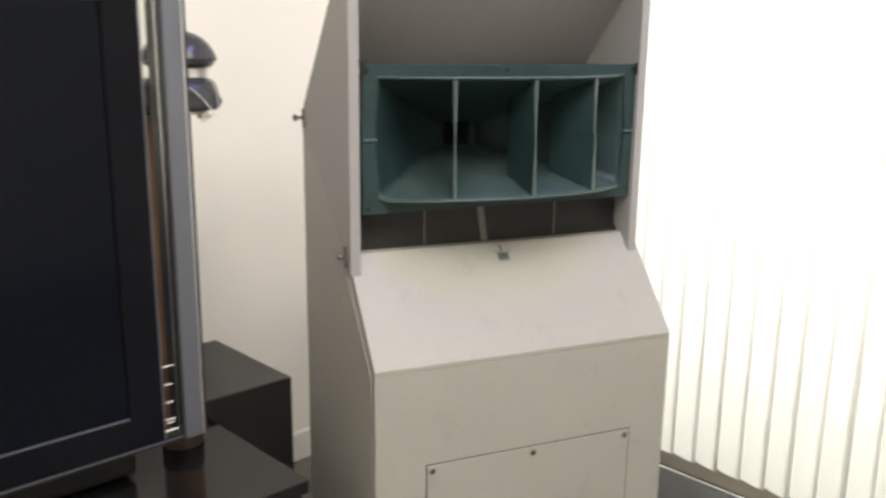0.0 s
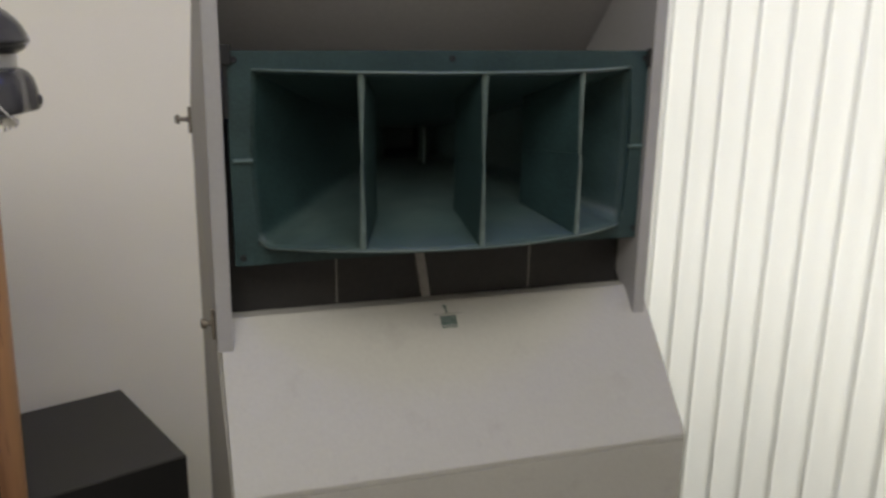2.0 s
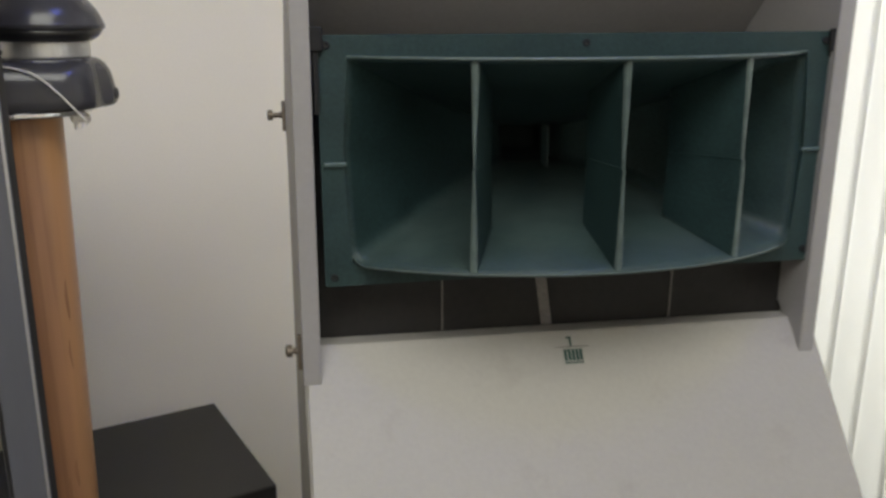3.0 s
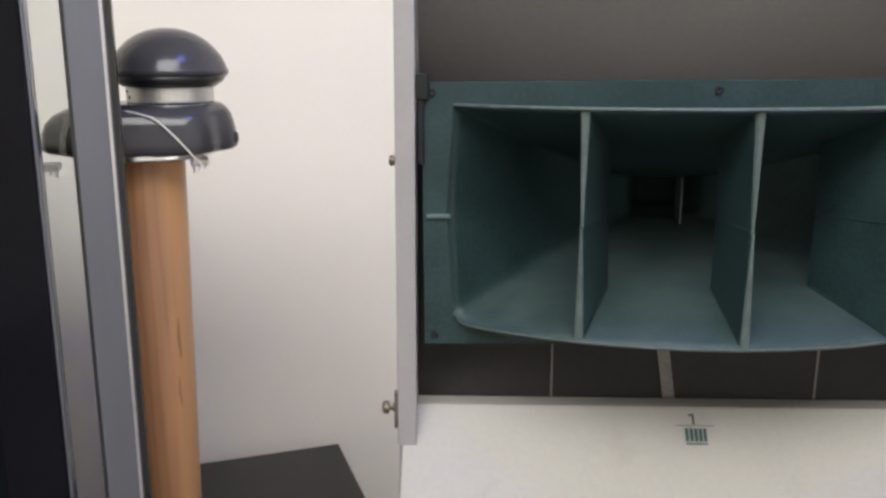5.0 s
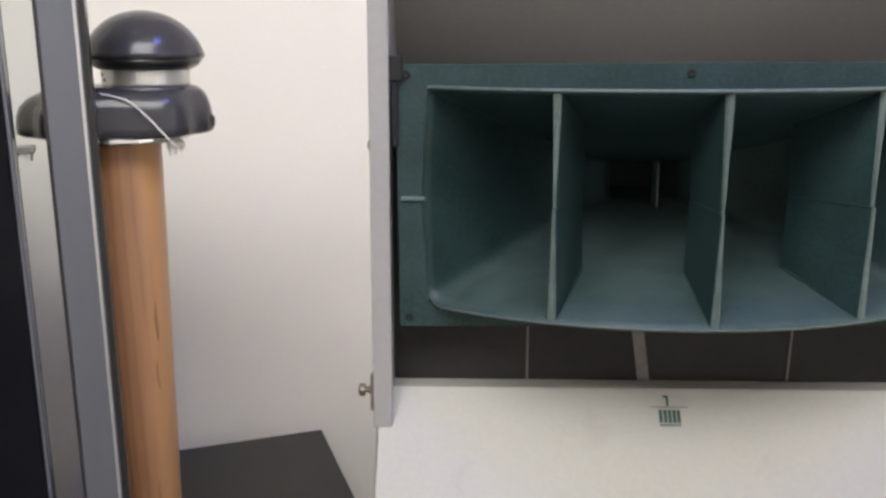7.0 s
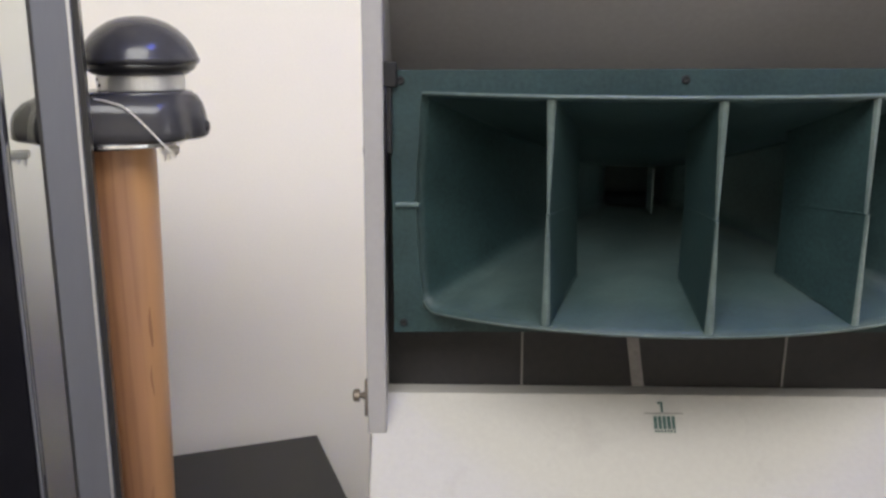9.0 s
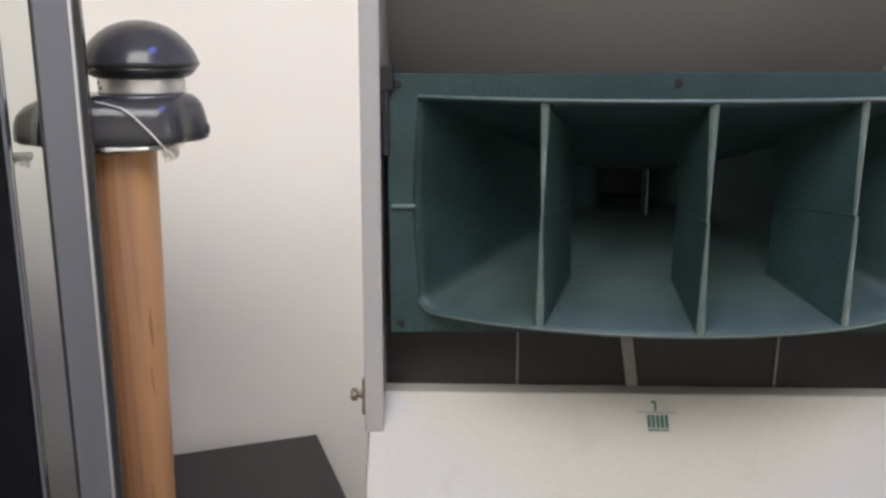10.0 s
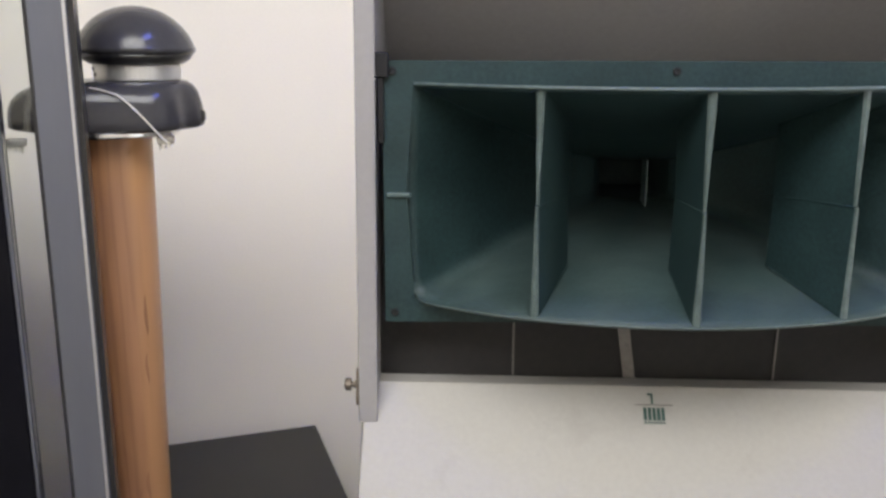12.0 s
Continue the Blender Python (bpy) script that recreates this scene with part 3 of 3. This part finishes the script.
def along_fin(angle, side_of, shape, r0, r1):
    """A thin strip that runs along a vane; shape gives its cross-section at a radius as (across, height) pairs."""
    bm = bmesh.new()
    a = radians(angle)
    d, side = Vector((math.sin(a), -math.cos(a), 0)), Vector((math.cos(a), math.sin(a), 0)) * side_of
    rows = []
    for i in range(13):
        q = r0 + (r1 - r0) * i / 12
        p = Vector((HX, HY, 0)) + d * q
        rows.append([bm.verts.new(p + side * u + Vector((0, 0, z))) for u, z in shape(q)])
    for u, v in zip(rows, rows[1:]):
        for k in range(len(u)):
            j = (k + 1) % len(u)
            bm.faces.new((u[k], u[j], v[j], v[k]))
    bm.faces.new(rows[0])
    bm.faces.new(rows[-1])
    return bm


def fillet_shape(q):
    z, e = horn_middle(q) - horn_height(q) + 0.0014, 0.0022
    return [(0.0020, z), (0.0020, z + e), (0.0026, z + 0.5 * e), (0.0034, z + 0.2 * e), (0.0050, z)]


def seam_shape(q):
    z, t = horn_middle(q), 0.0010 + 0.0012 * (q - 0.27) / (R0 - 0.27)
    return [(0.0, z - 0.0010), (t + 0.0001, z - 0.0008), (t + 0.0004, z), (t + 0.0001, z + 0.0008), (0.0, z + 0.0010)]


for angle in VANES:
    for side_of in (1, -1):
        part("fillet", along_fin(angle, side_of, fillet_shape, 0.272, R0 - 0.006), HORN, horn, smooth=True)
        part("seam", along_fin(angle, side_of, seam_shape, 0.272, R0 - 0.004), HORN, horn)
bm = box(HX - 0.046, HX + 0.046, HY - R1 * math.cos(HALF) - 0.013, 0.36, horn_middle(R1) - 0.03, horn_middle(R1) + 0.03)
bmesh.ops.delete(bm, geom=[f for f in bm.faces if f.normal.y < -0.9], context="FACES")
part("throat", bm, THROAT, horn, "green throat leading to the driver, lightened in colour")
# rib in a paler green, its colour stands for the seam's bright reflection
part("throat_rib", box(0.0122, 0.0135, 0.170, 0.200, 0.9325, 0.988), HORN_EDGE, horn)
for x0, x1 in ((-0.287, -0.262), (0.268, 0.2935)):
    part("seam", box(x0, x1, -0.0035, 0.001, 0.9725, 0.9775, 0.0015), HORN_EDGE, horn, "raised casting seam")
for x, z in ((-0.280, 1.100), (0.0, 1.100), (0.286, 1.100), (-0.280, 0.848), (0.286, 0.852)):
    part("bolt_hole", turned(lathe([(0.0042, 0), (0.0042, 0.0012), (0.003, 0.0016), (0.0, 0.0008)], 16), pose(x, 0.0, z, 90)), RUBBER, horn, "dark bolt hole")
part("edge_clip", box(-0.3005, -0.2835, -0.0215, -0.0155, 1.092, 1.1165, 0.0015), RUBBER, cab, "black rubber edge clip")
part("edge_strip", box(-0.2942, -0.2885, -0.0195, -0.004, 1.028, 1.092, 0.001), RUBBER, cab, "black rubber edge strip")
part("edge_clip", box(0.283, 0.2995, -0.0215, -0.0155, 1.092, 1.1165, 0.0015), RUBBER, cab, "black rubber edge clip")

# ---- subwoofer ----
sub = thing("subwoofer", ROOM @ pose(0, 0, 0), "black charcoal vinyl subwoofer box on the floor", "subwoofer")
part("body", box(-0.06, 0.324, 0.214, 0.548, 0.012, 0.430, 0.003), BOX, sub)
for x in (-0.03, 0.292):
    for y in (0.245, 0.53):
        part("foot", turned(lathe([(0.015, 0), (0.015, 0.013)], 16), pose(x, y, 0)), RUBBER, sub)

# ---- television stand ----
stand = thing("tv_stand", ROOM, "low glossy black laminate television stand", "tv stand")
SX0, SX1, SY0, SY1, SZ = -1.50, 0.115, -0.152, 0.208, 0.400
part("top", box(SX0, SX1, SY0, SY1, SZ - 0.025, SZ, 0.0015), STAND, stand)
for x in (SX0 + 0.01, -0.70, SX1 - 0.03):
    part("side_panel", box(x, x + 0.02, SY0 + 0.01, SY1 - 0.005, 0.0, SZ - 0.025), STAND, stand)
part("shelf", box(SX0 + 0.03, SX1 - 0.03, SY0 + 0.02, SY1 - 0.005, 0.17, 0.19), STAND, stand)
part("back_panel", box(SX0 + 0.03, SX1 - 0.03, SY1 - 0.004, SY1, 0.0, SZ - 0.026), STAND, stand)

# ---- television ----
tv = thing("television", ROOM, "large flat television, black screen, clear glass band and silver outer frame", "television")
TX, TZ0, TZ1 = -1.46, 0.474, 1.290        # far edge, bottom, top; the near edge stands at x = 0
part("bezel", plate_with_hole(TX + 0.073, -0.073, 0.483, 1.281, TX + 0.130, -0.130, 0.538, 1.222, -0.004, 0.05, 0.002), TV_BLACK, tv, "piano black bezel")
part("screen", box(TX + 0.129, -0.129, 0.002, 0.012, 0.537, 1.223), TV_SCREEN, tv, "dark switched-off screen")
part("screen_lip", box(TX + 0.131, -0.131, -0.0045, -0.0005, 0.5365, 0.5395), TV_SILVER, tv)
part("bezel_rim", box(-0.0728, -0.0695, -0.002, 0.030, 0.483, 1.281, 0.0006), TV_SILVER, tv, "thin silver rim")
# lower end added to block the wall's reflection under the screen
part("back_shell", box(TX + 0.10, -0.10, 0.0505, 0.11, 0.408, 1.26, 0.012), PLASTIC_BLACK, tv)
for x0, x1, flip in ((-0.0355, 0.0, 1), (TX, TX + 0.0355, -1)):
    side = part("frame_side", box(x0, x1, -0.006, 0.046, TZ0, TZ1, 0.0012), TV_SILVER, tv, "brushed silver frame side")
    inner, outer = (x0 - 0.0035, x0), (x1, x1 + 0.006)
    part("inner_rim", box(*inner, -0.004, 0.044, TZ0 + 0.001, TZ1 - 0.001), PLASTIC_BLACK, side)
    part("bright_rim", box(x1 - 0.0045, x1 - 0.0015, -0.0072, -0.0058, TZ0 + 0.001, TZ1 - 0.001, 0.0004), TV_RIM, side)
    part("outer_rim", box(*outer, -0.002, 0.050, TZ0 + 0.001, TZ1 - 0.001), PLASTIC_BLACK, side)
part("frame_top", box(TX + 0.0356, -0.0356, -0.004, 0.046, 1.2815, TZ1, 0.001), TV_SILVER, tv)
part("frame_bottom", box(TX + 0.0356, -0.0392, -0.004, 0.046, TZ0, 0.4825, 0.001), PLASTIC_BLACK, tv)
for x0, x1 in ((-0.0694, -0.0391), (TX + 0.0391, TX + 0.0694)):
    g = part("glass_band", box(x0, x1, 0.010, 0.016, 0.483, 1.281), SMOKED, tv, "clear glass band")
    g.visible_shadow = False
part("edge_line", box(TX + 0.04, -0.04, -0.0055, -0.0042, 0.4795, 0.4815), TV_SILVER, tv)
for z, w, h in ((0.608, 0.020, 0.0022), (0.575, 0.014, 0.0016), (0.543, 0.014, 0.0016), (0.512, 0.018, 0.002), (0.506, 0.014, 0.0016), (0.492, 0.024, 0.003)):
    part("control_mark", box(-0.055 - w / 2, -0.055 + w / 2, 0.0085, 0.0098, z - h / 2, z + h / 2), PRINT, tv, "small white printed mark")
part("neck", box(TX / 2 - 0.12, TX / 2 + 0.12, 0.01, 0.05, SZ + 0.012, TZ0 + 0.005, 0.004), PLASTIC_BLACK, tv)
part("foot_plate", box(TX / 2 - 0.30, TX / 2 + 0.30, -0.10, 0.16, SZ, SZ + 0.013, 0.004), TV_BLACK, tv)

# ---- column and the round speaker on it ----
AX, AY = -0.6142, 0.1036                 # the column's axis in the world
AXIS = pose(AX, AY, 0, 0, 0, 19.3)       # x to the side, y away from the room's middle
column = thing("wooden_column", pose(AX, AY, SZ), "round varnished pine column on the stand, its foot painted as in shade", "column")
part("shaft", lathe([(0.0352, 0.045), (0.0358, 0.047), (0.0402, 0.3), (0.0455, 0.6195), (0.0447, 0.6215)], 56), WOOD, column, smooth=True)
# foot of the shaft, with its shade put into a dark brown
part("plinth", lathe([(0.037, 0.0), (0.0385, 0.0015), (0.0385, 0.043), (0.037, 0.0455), (0.0, 0.0455)], 48), SHADED_WOOD, column, "column foot with shade painted in dark brown")
for turn, z0, length, rad in ((-34, 0.365, 0.090, 0.0060), (-38, 0.315, 0.060, 0.0040), (-50, 0.165, 0.055, 0.0050), (-64, 0.135, 0.06, 0.0034)):
    pts = []
    for i in range(10):
        a, z = radians(turn + 1.2 * math.sin(i * 0.9)), z0 + length * i / 9
        q = 0.0352 + 0.01662 * (z - 0.002) + 0.0002 - rad * (0.93 + 0.35 * abs(i / 9 - 0.5))
        pts.append((q * math.cos(a), q * math.sin(a), z))
    part("grain_line", tube(pts, rad, 24), KNOT, column, "dark streak in the grain", smooth=True)

omni = thing("round_speaker", AXIS @ pose(0, 0, SZ + 0.6145), "dark grey plastic dome speaker with silver neck on a wooden column", "speaker")
Z = SZ + 0.6145                           # 1.0145
part("base_plate", lathe([(0.098, 0.007), (0.100, 0.009), (0.100, 0.012), (0.098, 0.0135)], 64, sx=0.78, sy=0.72), CHROME, omni, "silver base plate", smooth=False)


def base_body():
    bm = bmesh.new()
    rings = []
    for s, z, ox in ((0.96, 0.0066, 0), (1.0, 0.010, 0), (1.0, 0.020, 0), (0.99, 0.031, 0), (0.965, 0.042, 0.001), (0.915, 0.052, 0.004), (0.83, 0.060, 0.009), (0.70, 0.0655, 0.017), (0.50, 0.068, 0.028)):
        ring = []
        for i in range(72):
            a = 2 * math.pi * i / 72
            lobes = 1 + 0.055 * math.cos(6 * a) * max(0, (s - 0.5) * 2)
            e = 0.8
            cx = math.copysign(abs(math.cos(a)) ** e, math.cos(a))
            cy = math.copysign(abs(math.sin(a)) ** e, math.sin(a))
            ring.append(bm.verts.new((ox + 0.0995 * s * cx * lobes, 0.076 * s * cy * lobes, 0.0136 + (z - 0.0066) * 0.886)))
        rings.append(ring)
    for a, b in zip(rings, rings[1:]):
        for i in range(72):
            bm.faces.new((a[i], a[(i + 1) % 72], b[(i + 1) % 72], b[i]))
    bm.faces.new(rings[0])
    bm.faces.new(rings[-1])
    return bm


part("base", base_body(), PLASTIC, omni, "dark glossy lobed plastic base", smooth=True)
DX = 0.034
part("neck_ring", lathe([(0.0472, 0.0675), (0.0478, 0.069), (0.0478, 0.083), (0.0472, 0.0845)], 56, at=(DX, 0, 0)), SATIN, omni, "brushed silver neck ring", smooth=False)
for k, a in enumerate((205, 198)):
    part("stud", turned(lathe([(0.0022, 0), (0.0022, 0.002), (0, 0.0024)], 10), pose(DX + 0.0465 * math.cos(radians(a)), 0.0465 * math.sin(radians(a)), 0.0735 + 0.006 * k, 0, 90, a)), PLASTIC_BLACK, omni)
part("under_dome", lathe([(0.0455, 0.0846), (0.0505, 0.085), (0.058, 0.0895), (0.0625, 0.0958)], 64, at=(DX, 0, 0)), PLASTIC_BLACK, omni, "matt black underside", smooth=True)
part("dome", lathe([(0.0621, 0.0955), (0.0650, 0.0985), (0.0655, 0.102), (0.0644, 0.1035), (0.0640, 0.1045), (0.0621, 0.1100), (0.0580, 0.1180), (0.0512, 0.1268), (0.0424, 0.1350), (0.0321, 0.1415), (0.0207, 0.1458), (0.0098, 0.1480), (0.0000, 0.1486)], 72, at=(DX, 0, 0)), PLASTIC, omni, "dark glossy plastic dome", smooth=True)
part("knob", turned(lathe([(0.007, 0), (0.007, 0.004), (0.005, 0.006), (0.0, 0.0065)], 16), pose(0.0995, -0.012, 0.026, 0, 90, -10)), PLASTIC_BLACK, omni)
part("cable", tube([(-0.025, -0.055, 0.062), (-0.005, -0.064, 0.0595), (0.013, -0.0715, 0.0545), (0.024, -0.0775, 0.046), (0.038, -0.0800, 0.031), (0.051, -0.0800, 0.015), (0.061, -0.076, 0.003)], 0.0010), CABLE, omni, "pale thin cable")
for s in (1, -1):
    bm = box(0.062, 0.082, -0.030, -0.012, -0.002, 0.006, 0.002)
    for k in range(3):
        box(0.0645 + 0.006 * k, 0.0675 + 0.006 * k, -0.028, -0.025, -0.0095 + 0.002 * k, -0.001, 0.0008, bm=bm)
    part("clip", turned(bm, pose(-0.012 if s > 0 else -0.022, -0.012, 0) @ Matrix.Diagonal((s, 1, 1, 1))), CLEAR, omni, "milky plastic clip")
